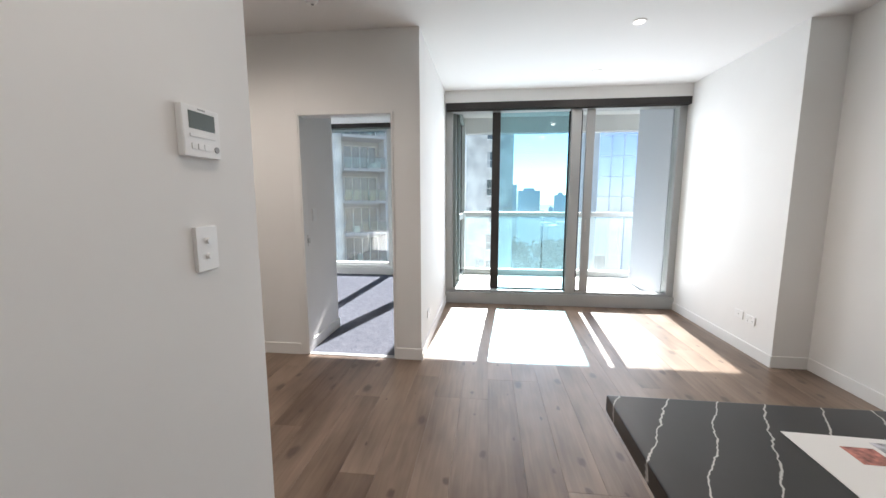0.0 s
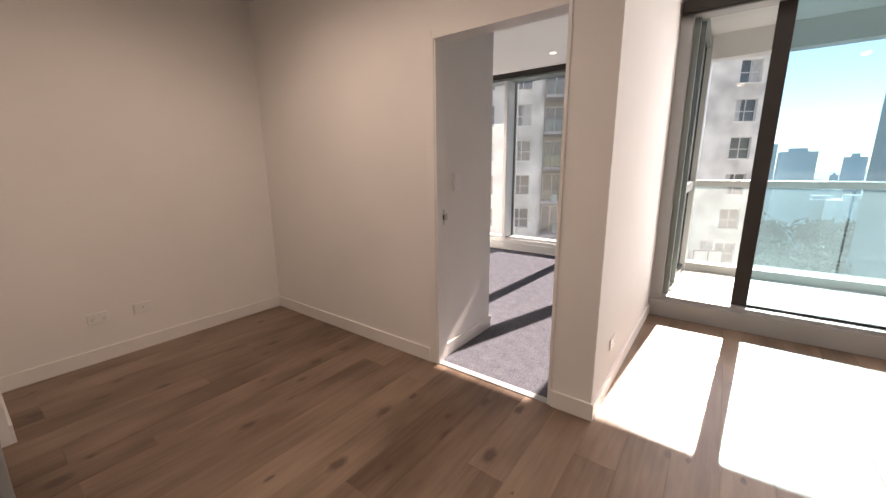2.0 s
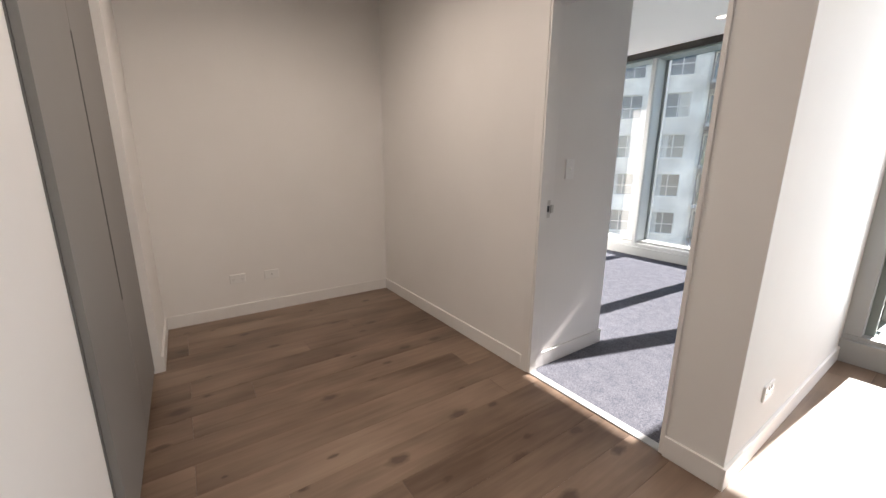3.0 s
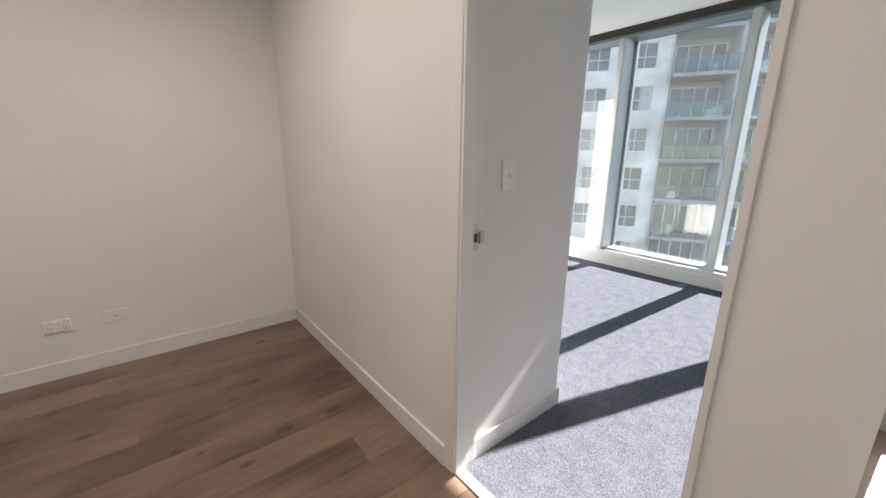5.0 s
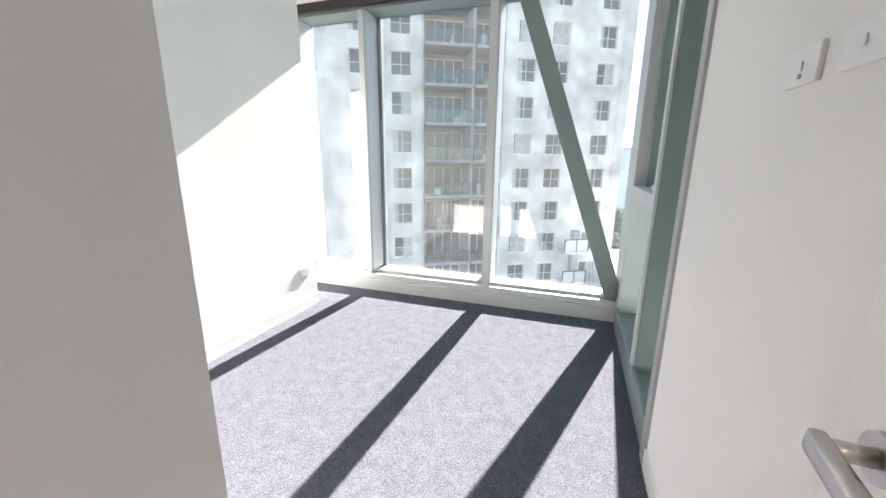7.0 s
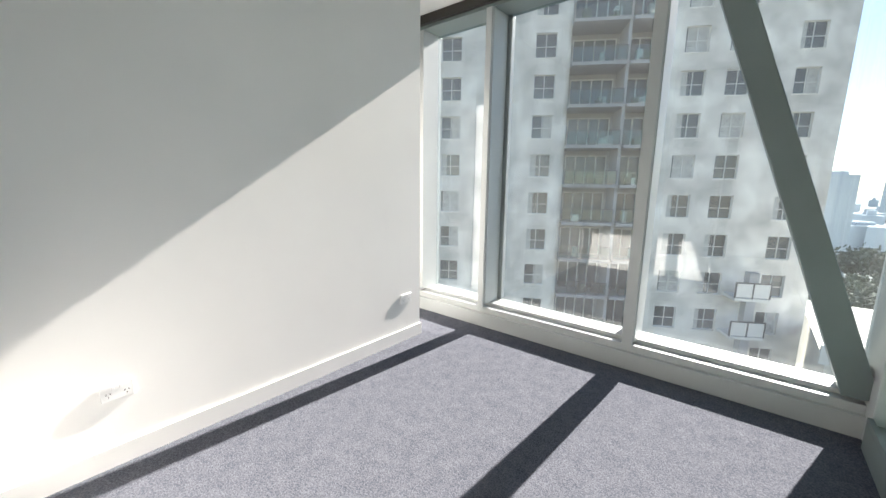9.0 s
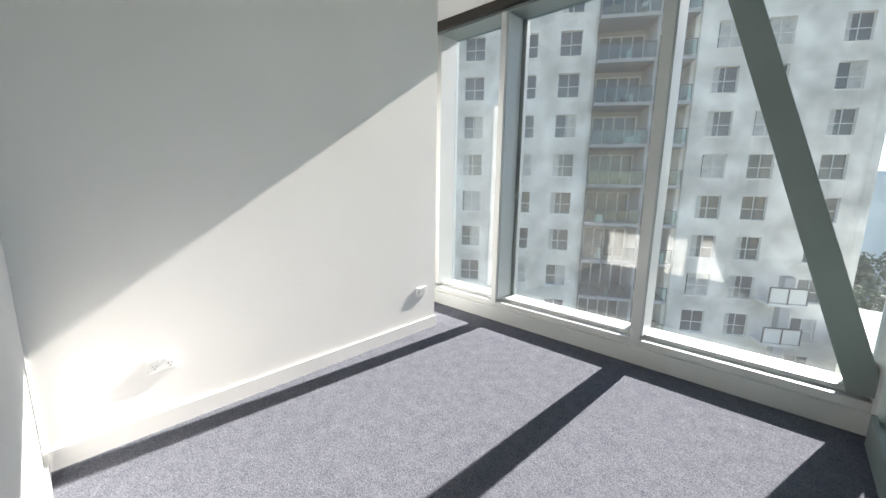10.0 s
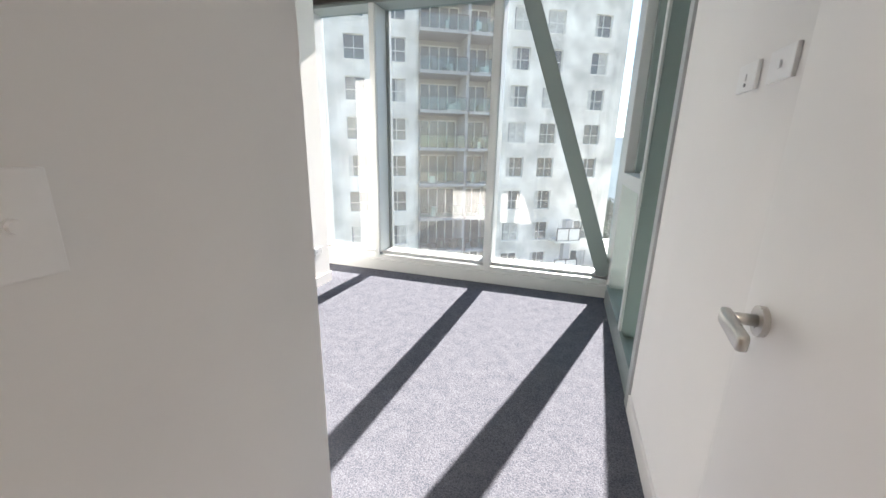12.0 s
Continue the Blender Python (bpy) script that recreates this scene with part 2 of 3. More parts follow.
M_TINT = glass("teal_tinted_glass", (0.62, 0.80, 0.84), dust=0.012)
M_HAZYRAIL = glass("dusty_rail_glass", (0.76, 0.86, 0.86), dust=0.07)
M_RAILGLASS = glass("rail_glass", (0.80, 0.90, 0.89), 1.0)
M_FLOOR = timber("oak_boards")
M_UNDER = mat("floor_joint", (0.05, 0.032, 0.022), 0.8)
M_CARPET = carpet("grey_blue_carpet")
M_MARBLE = marble("black_marble")
M_PAPER = mat("paper", (0.82, 0.82, 0.81), 0.6)
M_INK = mat("print_grey", (0.45, 0.46, 0.5), 0.6, vary=0.5, scale=60)
M_INKR = mat("print_red_brown", (0.40, 0.16, 0.13), 0.6, vary=0.6, scale=70)
M_BALC = mat("pale_balcony_tile", (0.66, 0.65, 0.62), 0.6, vary=0.05, scale=3, bump=0.05)
M_BALCWALL = mat("grey_balcony_panel", (0.56, 0.57, 0.63), 0.4, vary=0.03, scale=2)
M_SOFFIT = mat("soffit_paint", (0.66, 0.66, 0.65), 0.8, vary=0.03, scale=1.5)
# Painted concrete; its blotches imitate sunlight thrown onto the facade by glass.
M_CONC = mat("sun_mottled_concrete", (0.77, 0.74, 0.69), 0.85, vary=0.36, scale=0.5, bump=0.3, bump_scale=6)
# Darker copy of the concrete: the shade of the balcony recesses is in its colour.
M_CONCD = mat("shade_darkened_concrete", (0.40, 0.41, 0.42), 0.85, vary=0.12, scale=0.5)
M_WINF = mat("white_window_frame", (0.74, 0.74, 0.72), 0.5)
M_DARKGL = mat("far_window_glass", (0.09, 0.115, 0.125), 0.08, vary=0.5, scale=0.25)
M_CURTAIN = mat("pale_curtain", (0.5, 0.5, 0.48), 0.8, vary=0.2, scale=3)
M_DARKMET = mat("dark_metal_rail", (0.07, 0.075, 0.08), 0.5, 0.3)
M_BLUEGL = mat("blue_curtain_glass", (0.42, 0.50, 0.72), 0.12, 0.4, vary=0.12, scale=0.15)
# No air is modelled; distance haze is mixed into this pale blue.
M_FAR = mat("far_building_haze_colour", (0.55, 0.61, 0.65), 0.9, vary=0.12, scale=0.04)
M_LAND = mat("far_ground", (0.24, 0.27, 0.26), 0.95, vary=0.45, scale=0.03)
M_ROOF = mat("pale_roof", (0.66, 0.63, 0.58), 0.8, vary=0.12, scale=0.3)
M_LEAF = mat("dark_foliage", (0.11, 0.135, 0.10), 0.8, vary=0.4, scale=1.5)
M_BARK = mat("bark", (0.10, 0.08, 0.06), 0.9, vary=0.3, scale=4)
M_LAMP = glow("lamp_lens", (1.0, 0.90, 0.78), 0.9)


# ---- mesh helpers ----
def box(bm, x0, x1, y0, y1, z0, z1, bevel=0.0):
    m = Matrix.Translation(((x0 + x1) / 2, (y0 + y1) / 2, (z0 + z1) / 2)) @ Matrix.Diagonal((abs(x1 - x0), abs(y1 - y0), abs(z1 - z0), 1))
    r = bmesh.ops.create_cube(bm, size=1, matrix=m)
    if bevel:
        es = list({e for v in r["verts"] for e in v.link_edges})
        bmesh.ops.bevel(bm, geom=es, offset=bevel, segments=2, affect="EDGES", profile=0.6)
    return bm


def B(*a, **k):
    return box(bmesh.new(), *a, **k)


def cyl(bm, a, b, r, r2=None, seg=20):
    a, b = Vector(a), Vector(b)
    q = (b - a).to_track_quat("Z", "Y").to_matrix().to_4x4()
    bmesh.ops.create_cone(bm, cap_ends=True, segments=seg, radius1=r, radius2=r if r2 is None else r2, depth=(b - a).length, matrix=Matrix.Translation((a + b) / 2) @ q)
    return bm


def part(name, bm, material, parent=None, label="", smooth=False):
    me = bpy.data.meshes.new(name)
    if smooth:
        for f in bm.faces:
            f.smooth = True
    bm.to_mesh(me)
    bm.free()
    me.materials.append(material)
    ob = new(name, me)
    if parent:
        ob.parent = parent
    return tagged(ob, label=label)


def empty(name, m, label, category, group="", kind=""):
    ob = new(name)
    ob.empty_display_size = 0.1
    ob.matrix_world = m
    return tagged(ob, label, category, group, kind)


def structure(name, bm, material, label, category):
    return tagged(part(name, bm, material), label, category, kind="structure")


# ---- setting: walls, floors, ceilings ----
H = 2.73
structure("wall_entry", B(-1.55, -0.745, -1.6, 1.05, 0, H, bevel=0.004), M_WALL, "white painted plaster wall beside the entry", "wall")
structure("wall_nook_side", B(-3.7, -2.862, 0.5, 1.115, 0, H), M_WALL, "white painted side wall of the study nook", "wall")
structure("wall_nook_back", B(-4.0, -3.59, 1.115, 3.0, 0, H), M_WALL, "white painted back wall of the study nook", "wall")
structure("wall_between", B(-4.0, -1.61, 3.0, 3.745, 0, H, bevel=0.003), M_WALL, "thick white painted wall between nook and bedroom", "wall")
structure("wall_door_head", B(-1.61, -0.777, 3.0, 3.1, 2.1, H), M_WALL, "white wall above the bedroom doorway", "wall")
bm = B(-0.777, -0.555, 3.0, 3.1, 0, H)
structure("wall_pier", bm, M_WALL, "white painted wall end beside the bedroom doorway", "wall")
structure("wall_bedroom_right", B(-0.642, -0.555, 3.1, 4.98, 0, H), M_WALL, "white painted wall between bedroom and living room", "wall")
structure("wall_bedroom_left", B(-4.0, -3.272, 3.745, 6.14, 0, H), M_WALL, "white painted bedroom wall lit by low sun", "wall")
structure("wall_bedroom_recess", B(-4.0, -3.75, 6.14, 6.95, 0, H), M_WALL, "white wall return beside the bedroom window", "wall")
structure("wall_living_right", B(2.64, 2.9, -1.6, 3.19, 0, H), M_WALL, "white painted living room wall", "wall")
structure("wall_living_column", B(2.36, 2.9, 3.19, 5.05, 0, H), M_WALL, "white painted wall pier beside the balcony window", "wall")
structure("wall_behind", B(-0.745, 2.64, -1.8, -1.6, 0, H), M_WALL, "white painted wall behind the kitchen", "wall")
structure("wall_window_head", B(-0.555, 2.36, 4.80, 5.05, 2.59, H), M_WALL, "white bulkhead above the balcony window", "wall")
bm = B(-4.0, 2.9, -1.8, 5.05, H, H + 0.2)
box(bm, -4.0, -0.555, 5.05, 6.95, H, H + 0.2)
structure("ceiling", bm, M_CEIL, "flat white plasterboard ceiling", "ceiling")
structure("floor", B(-4.0, 2.9, -1.8, 5.05, -0.2, -0.008), M_UNDER, "slab under the oak boards", "floor")
structure("floor_bedroom", B(-3.75, -0.60, 3.05, 6.62, -0.006, 0.004), M_CARPET, "blue-grey cut pile carpet with bars of sun", "carpet")
structure("slab_bedroom", B(-4.0, -0.5, 5.05, 6.95, -0.2, -0.01), M_CONCD, "concrete slab edge under the bedroom", "slab")
structure("threshold_trim", B(-1.61, -0.777, 3.0, 3.05, -0.006, 0.005, bevel=0.002), M_ALU, "metal threshold strip between boards and carpet", "trim")


def skirting(x0, y0, x1, y1, side, ends=(0, 0)):
    """A skirting board along a wall face; side is the unit way into the room."""
    t, h = 0.013, 0.1
    bm = bmesh.new()
    sx, sy = side
    box(bm, min(x0, x1, x0 + sx * t, x1 + sx * t), max(x0, x1, x0 + sx * t, x1 + sx * t), min(y0, y1, y0 + sy * t, y1 + sy * t), max(y0, y1, y0 + sy * t, y1 + sy * t), 0.0, h, bevel=0.002)
    structure("baseboard", bm, M_TRIM, "square-edged white skirting board", "skirting board")


skirting(-3.59, 1.128, -3.59, 2.987, (1, 0))
skirting(-3.59, 3.0, -1.655, 3.0, (0, -1))
skirting(-3.59, 1.115, -2.862, 1.115, (0, 1))
skirting(-0.777, 3.0, -0.555, 3.0, (0, -1))
skirting(-0.555, 2.987, -0.555, 4.86, (1, 0))
skirting(2.36, 3.177, 2.36, 4.86, (-1, 0))
skirting(2.36, 3.19, 2.627, 3.19, (0, -1))
skirting(2.64, -1.6, 2.64, 3.177, (-1, 0))
skirting(-3.272, 3.758, -3.272, 6.153, (1, 0))
skirting(-3.75, 6.14, -3.259, 6.14, (0, 1))
skirting(-3.259, 3.745, -1.597, 3.745, (0, 1))
skirting(-1.61, 3.12, -1.61, 3.745, (1, 0))
skirting(-0.642, 3.1, -0.642, 4.97, (-1, 0))
skirting(-0.745, -1.6, -0.745, 1.05, (1, 0))

# ---- door frame and bedroom door ----
door_frame = empty("door_1", pose(0, 0, 0), "white painted timber frame of the open bedroom door", "door frame", kind="structure")
part("jamb", B(-1.655, -1.61, 2.992, 2.9995, 0, 2.13, bevel=0.001), M_TRIM, door_frame)
part("jamb", B(-1.6095, -1.592, 2.990, 3.115, 0.005, 2.1, bevel=0.002), M_TRIM, door_frame)
part("stop", B(-1.592, -1.580, 2.995, 3.055, 0.005, 2.09, bevel=0.002), M_TRIM, door_frame)
part("jamb", B(-0.795, -0.7775, 2.990, 3.115, 0.005, 2.1, bevel=0.002), M_TRIM, door_frame)
part("head", B(-1.592, -0.795, 2.990, 3.115, 2.083, 2.0995, bevel=0.002), M_TRIM, door_frame)
strike = part("strike_plate", B(-1.592, -1.5895, 3.060, 3.092, 0.975, 1.075, bevel=0.001), M_STEEL, door_frame, "brushed steel strike plate")
part("strike_slot", B(-1.5895, -1.5885, 3.066, 3.084, 1.008, 1.042), M_SLOT, strike)
part("strike_lip", B(-1.5895, -1.583, 3.092, 3.114, 1.002, 1.048, bevel=0.001), M_STEEL, strike)

door = empty("bedroom_door", pose(-0.735, 3.085, 0.0, 0, 0, -2.4), "flush white painted door standing open against the wall", "door")
part("leaf", B(-0.02, 0.02, 0.0, 0.77, 0.012, 2.07, bevel=0.002), M_DOOR, door)


def lever(parent, x, y, z, sx, sy):
    """A round rose with a flat lever that turns back along the door."""
    rose = part("rose", cyl(bmesh.new(), (x, y, z), (x + sx * 0.01, y, z), 0.027, seg=32), M_STEEL, parent, "round brushed steel rose")
    part("neck", cyl(bmesh.new(), (x + sx * 0.01, y, z), (x + sx * 0.05, y, z), 0.0105), M_STEEL, rose, smooth=True)
    bm = bmesh.new()
    box(bm, -0.009, 0.009, -0.012, 0.092, -0.015, 0.015, bevel=0.007)
    bmesh.ops.rotate(bm, cent=(0, 0, 0), matrix=Matrix.Rotation(radians(-6), 3, "X"), verts=bm.verts)
    if sy < 0:
        bmesh.ops.scale(bm, vec=(1, -1, 1), verts=bm.verts)
        bmesh.ops.reverse_faces(bm, faces=bm.faces)
    bmesh.ops.translate(bm, vec=(x + sx * 0.055, y, z), verts=bm.verts)
    part("lever", bm, M_STEEL, rose, smooth=True)


lever(door, -0.02, 0.69, 1.056, -1, -1)
for hz in (0.25, 1.82):
    part("hinge", cyl(bmesh.new(), (-0.024, -0.006, hz - 0.05), (-0.024, -0.006, hz + 0.05), 0.007), M_STEEL, door, "steel butt hinge")

# ---- joinery in the nook ----
join = empty("laundry_cupboard", pose(-2.205, 1.075, 0), "full-height grey laminate cupboard with two flush doors", "cupboard")
part("carcass", B(-0.655, 0.655, -0.6, -0.022, 0.0, H - 0.001), M_JOIN, join)
part("kickboard", B(-0.652, 0.652, -0.022, -0.012, 0.0, 0.03), M_GASKET, join)
for x0, x1 in ((-0.652, -0.003), (0.003, 0.652)):
    d = part("door", B(x0, x1, -0.021, 0.0, 0.03, H - 0.02, bevel=0.0015), M_JOIN, join)
part("finger_pull", B(-0.012, 0.012, -0.019, 0.0006, 0.69, 1.75), M_SLOT, join, "dark vertical finger pull")


# ---- power points and switches ----
def plate(name, m, w, h, label, category, group, toggles=(), holes=(), screws=()):
    """A plate in its own x (width) and z (height), facing its own -y."""
    e = empty(name, m, label, category, group)
    part("plate", B(-w / 2, w / 2, -0.010, 0.0, -h / 2, h / 2, bevel=0.003), M_PLASTIC, e)
    for x, z in toggles:
        rocker = part("rocker", B(x - 0.006, x + 0.006, -0.014, -0.0101, z - 0.009, z + 0.009, bevel=0.002), M_PLASTIC, e)
    for x, z in holes:
        for dx, dz, rot in ((-0.007, 0.004, 25), (0.007, 0.004, -25), (0.0, -0.009, 0)):
            bm = B(-0.0012, 0.0012, -0.0106, -0.0099, -0.004, 0.004)
            bmesh.ops.rotate(bm, cent=(0, 0, 0), matrix=Matrix.Rotation(radians(rot), 3, "Y"), verts=bm.verts)
            bmesh.ops.translate(bm, vec=(x + dx, 0, z + dz), verts=bm.verts)
            part("pin_slot", bm, M_SLOT, e)
    for x, z in screws:
        part("socket", cyl(bmesh.new(), (x, -0.0125, z), (x, -0.0099, z), 0.005, seg=14), M_GREYPL, e)
    return e


def dome_switch(name, m, w, h, label, domes):
    e = empty(name, m, label, "light switch", "light switches")
    part("plate", B(-w / 2, w / 2, -0.011, 0.0, -h / 2, h / 2, bevel=0.002), M_PLASTIC, e)
    for x, z in domes:
        ring = part("button_ring", cyl(bmesh.new(), (x, -0.0125, z), (x, -0.0105, z), 0.0095, seg=24), M_PLASTIC, e)
        part("button", cyl(bmesh.new(), (x, -0.019, z), (x, -0.0125, z), 0.0068, 0.0078, seg=24), M_PLASTIC, ring)
    return e


FACE_PX, FACE_MX, FACE_MY = 90, -90, 0
gpo = dict(toggles=((-0.014, 0.022), (0.014, 0.022)), holes=((-0.032, -0.008), (0.032, -0.008)))
plate("power_point", pose(-3.59, 1.64, 0.326, 0, 0, FACE_PX), 0.116, 0.075, "white double power point on the nook wall", "power point", "power points", **gpo)
plate("data_point", pose(-3.59, 1.902, 0.326, 0, 0, FACE_PX), 0.116, 0.075, "white data outlet plate on the nook wall", "data outlet", "data outlets", screws=((0.0, 0.0),))
plate("power_point", pose(-3.272, 4.185, 0.35, 0, 0, FACE_PX), 0.116, 0.075, "white double power point low on the bedroom wall", "power point", "power points", **gpo)
plate("power_point", pose(-3.272, 5.975, 0.352, 0, 0, FACE_PX), 0.116, 0.075, "white double power point near the bedroom window", "power point", "power points", **gpo)
plate("power_point", pose(-0.555, 3.375, 0.31, 0, 0, FACE_PX), 0.116, 0.075, "white double power point on the living room wall", "power point", "power points", **gpo)
plate("power_point", pose(2.36, 3.465, 0.32, 0, 0, FACE_MX), 0.116, 0.075, "white double power point beside the balcony window", "power point", "power points", **gpo)
plate("data_point", pose(2.36, 3.625, 0.33, 0, 0, FACE_MX), 0.116, 0.075, "white television outlet beside the balcony window", "data outlet", "data outlets", screws=((0.0, 0.0),))
plate("isolator_switch", pose(-0.642, 4.30, 1.525, 0, 0, FACE_MX), 0.112, 0.07, "white fan isolator switch on the bedroom wall", "switch", "bedroom wall plates", toggles=((0.0, 0.0),), screws=((0.0, -0.018),))
plate("blank_plate", pose(-0.642, 4.125, 1.525, 0, 0, FACE_MX), 0.112, 0.07, "white wall plate beside the isolator switch", "wall plate", "bedroom wall plates", toggles=((0.0, 0.0),))
dome_switch("light_switch", pose(-1.61, 3.259, 1.25, 0, 0, FACE_PX), 0.074, 0.116, "white light switch with one round button", ((0.0, 0.0),))
dome_switch("light_switch", pose(-0.745, 0.811, 1.262, 0, 0, FACE_PX), 0.074, 0.116, "white light switch with two round buttons", ((0.0, 0.02), (0.0, -0.02)))

thermo = empty("air_conditioner_controller", pose(-0.745, 0.815, 1.558, 0, 0, FACE_PX), "white wall controller with grey screen and buttons", "thermostat")
part("case", B(-0.063, 0.063, -0.019, 0.0, -0.062, 0.062, bevel=0.004), M_PLASTIC, thermo)
part("screen", B(-0.044, 0.044, -0.0205, -0.0188, 0.006, 0.048, bevel=0.0005), M_LCD, thermo, "grey-green liquid crystal screen")
part("button_bar", B(-0.044, 0.044, -0.0215, -0.0188, -0.014, -0.006, bevel=0.001), M_PLASTIC, thermo)
for i in range(3):
    part("button", B(-0.040 + i * 0.021, -0.022 + i * 0.021, -0.0212, -0.0188, -0.044, -0.029, bevel=0.001), M_PLASTIC, thermo)
part("power_button", cyl(bmesh.new(), (0.046, -0.0215, -0.038), (0.046, -0.0188, -0.038), 0.008, seg=20), M_GREYPL, thermo)
part("brand_mark", B(-0.013, 0.013, -0.0194, -0.0188, 0.053, 0.057), M_GREYPL, thermo)

# ---- ceiling fittings ----
for x, y, _ in DOWNLIGHTS:
    e = empty("downlight", pose(x, y, H), "recessed round white ceiling downlight, switched on", "downlight", "ceiling downlights")
    bm = cyl(bmesh.new(), (0, 0, -0.006), (0, 0, -0.0005), 0.050, 0.055, seg=32)
    part("trim_ring", bm, M_PLASTIC, e)
    part("lens", cyl(bmesh.new(), (0, 0, -0.008), (0, 0, -0.006), 0.037, seg=28), M_LAMP, e)
e = empty("smoke_alarm", pose(-1.2, 2.5, H), "white round smoke alarm on the ceiling", "smoke alarm")
part("base", cyl(bmesh.new(), (0, 0, -0.014), (0, 0, -0.0005), 0.055, seg=32), M_PLASTIC, e)
part("cap", cyl(bmesh.new(), (0, 0, -0.042), (0, 0, -0.014), 0.030, 0.046, seg=32), M_PLASTIC, e)
part("button", cyl(bmesh.new(), (0.01, 0, -0.046), (0.01, 0, -0.042), 0.01, seg=16), M_GREYPL, e)

# ---- balcony sliding window of the living room ----
W = empty("window_1", pose(0, 0, 0), "silver aluminium sliding door window to the balcony", "window", kind="structure")
part("sill", B(-0.555, 2.36, 4.86, 5.05, 0.0, 0.155, bevel=0.004), M_ALU, W)
part("sill_track", B(-0.555, 2.36, 4.90, 5.05, 0.1555, 0.185, bevel=0.003), M_ALU, W)
part("head", B(-0.555, 2.36, 4.90, 5.05, 2.50, 2.5895, bevel=0.003), M_ALU, W)
part("frame_stile", B(-0.555, -0.465, 4.90, 5.04, 0.186, 2.4995, bevel=0.004), M_ALU, W)
part("frame_stile", B(2.275, 2.36, 4.90, 5.04, 0.186, 2.4995, bevel=0.004), M_ALU, W)
part("meeting_stile", B(0.045, 0.15, 4.975, 5.015, 0.186, 2.4995, bevel=0.003), M_BRONZE, W, "black meeting stile")
part("mullion", B(1.02, 1.14, 4.89, 5.03, 0.186, 2.4995, bevel=0.005), M_ALU, W)
sl = part("sash_stile", B(1.205, 1.305, 4.905, 4.955, 0.19, 2.4995, bevel=0.004), M_ALU, W)
part("sash_handle", B(1.228, 1.248, 4.885, 4.9045, 0.98, 1.13, bevel=0.006), M_STEEL, sl, "slim steel pull handle")
part("gasket", B(1.142, 1.160, 4.93, 4.96, 0.19, 2.49), M_GASKET, W)
part("gasket", B(1.005, 1.0195, 4.97, 5.0, 0.19, 2.49), M_GASKET, W)
part("bottom_rail", B(1.161, 1.2045, 4.91, 4.95, 0.186, 0.215, bevel=0.002), M_ALU, W)
part("bottom_rail", B(0.1505, 1.0045, 4.975, 5.0, 0.186, 0.205, bevel=0.002), M_GASKET, W)
part("pane", B(-0.4645, 0.0445, 4.992, 4.998, 0.19, 2.49), M_GLASS, W)
part("pane", B(0.151, 1.004, 4.982, 4.990, 0.206, 2.49), M_TINT, W, "teal tinted glass pane")
part("pane", B(1.3055, 2.2745, 4.962, 4.968, 0.19, 2.49), M_GLASS, W)
part("pane", B(1.161, 1.2045, 4.932, 4.938, 0.216, 2.49), M_GLASS, W)

blind = empty("roller_blind", pose(0.905, 4.84, 2.545), "rolled-up blind in a dark bronze box above the window", "roller blind")
part("box", B(-1.445, 1.45, -0.04, 0.055, -0.042, 0.0445, bevel=0.003), M_BRONZE, blind)
part("end_bracket", B(1.4505, 1.475, -0.02, 0.02, 0.0, 0.045, bevel=0.002), M_ALU, blind)
part("bottom_bar", B(-1.43, 1.43, -0.012, 0.012, -0.052, -0.0425, bevel=0.002), M_BRONZE, blind)

# ---- balcony ----
structure("balcony_floor", B(-0.42, 4.2, 5.05, 6.75, -0.1, 0.06), M_BALC, "pale tiled balcony floor in full sun", "balcony floor")
structure("balcony_kerb", B(-0.42, 4.2, 6.62, 6.78, 0.06, 0.15, bevel=0.005), M_BALC, "pale concrete kerb under the balustrade", "kerb")
bm = B(-0.555, 4.2, 5.05, 6.8, 2.78, 3.0)
structure("balcony_soffit", bm, M_SOFFIT, "painted balcony soffit", "soffit")
structure("balcony_beam", B(-0.555, 4.2, 6.64, 6.82, 2.52, 2.7795, bevel=0.004), M_SOFFIT, "painted edge beam over the balcony", "beam")
structure("balcony_screen", B(2.27, 2.5, 5.0505, 6.15, 0.0605, 2.7795, bevel=0.004), M_BALCWALL, "tall grey wall panel at the side of the balcony", "screen wall")
structure("balcony_end_wall", B(4.2, 4.4, 5.05, 6.8, -0.1, 3.0), M_SOFFIT, "painted end wall of the balcony", "wall")
bal = empty("balustrade", pose(0, 6.70, 0), "glass balcony balustrade with a broad pale handrail", "balustrade")
part("handrail", B(-0.42, 4.199, -0.04, 0.04, 1.09, 1.17, bevel=0.01), M_ALUW, bal, "broad pale aluminium handrail")
for x0, x1 in ((-0.40, 0.95), (0.97, 2.32), (2.34, 4.18)):
    part("glass_panel", B(x0, x1, -0.006, 0.006, 0.15, 1.0895), M_HAZYRAIL, bal).visible_shadow = False

# ---- bedroom window wall ----
V = empty("window_2", pose(0, 0, 0), "full-width bedroom window with deep pale frames", "window", kind="structure")
part("sill_box", B(-3.75, -0.50, 6.62, 6.66, 0.0, 0.125, bevel=0.004), M_ALUW, V)
part("sill", B(-3.75, -0.50, 6.655, 6.90, 0.1, 0.175, bevel=0.006), M_ALUW, V)
part("glazing_bead", B(-3.75, -0.50, 6.72, 6.90, 0.1755, 0.205, bevel=0.004), M_ALUW, V)
part("head", B(-3.75, -0.50, 6.64, 6.90, 2.63, 2.7295, bevel=0.003), M_ALUG, V, "dark grey window head")
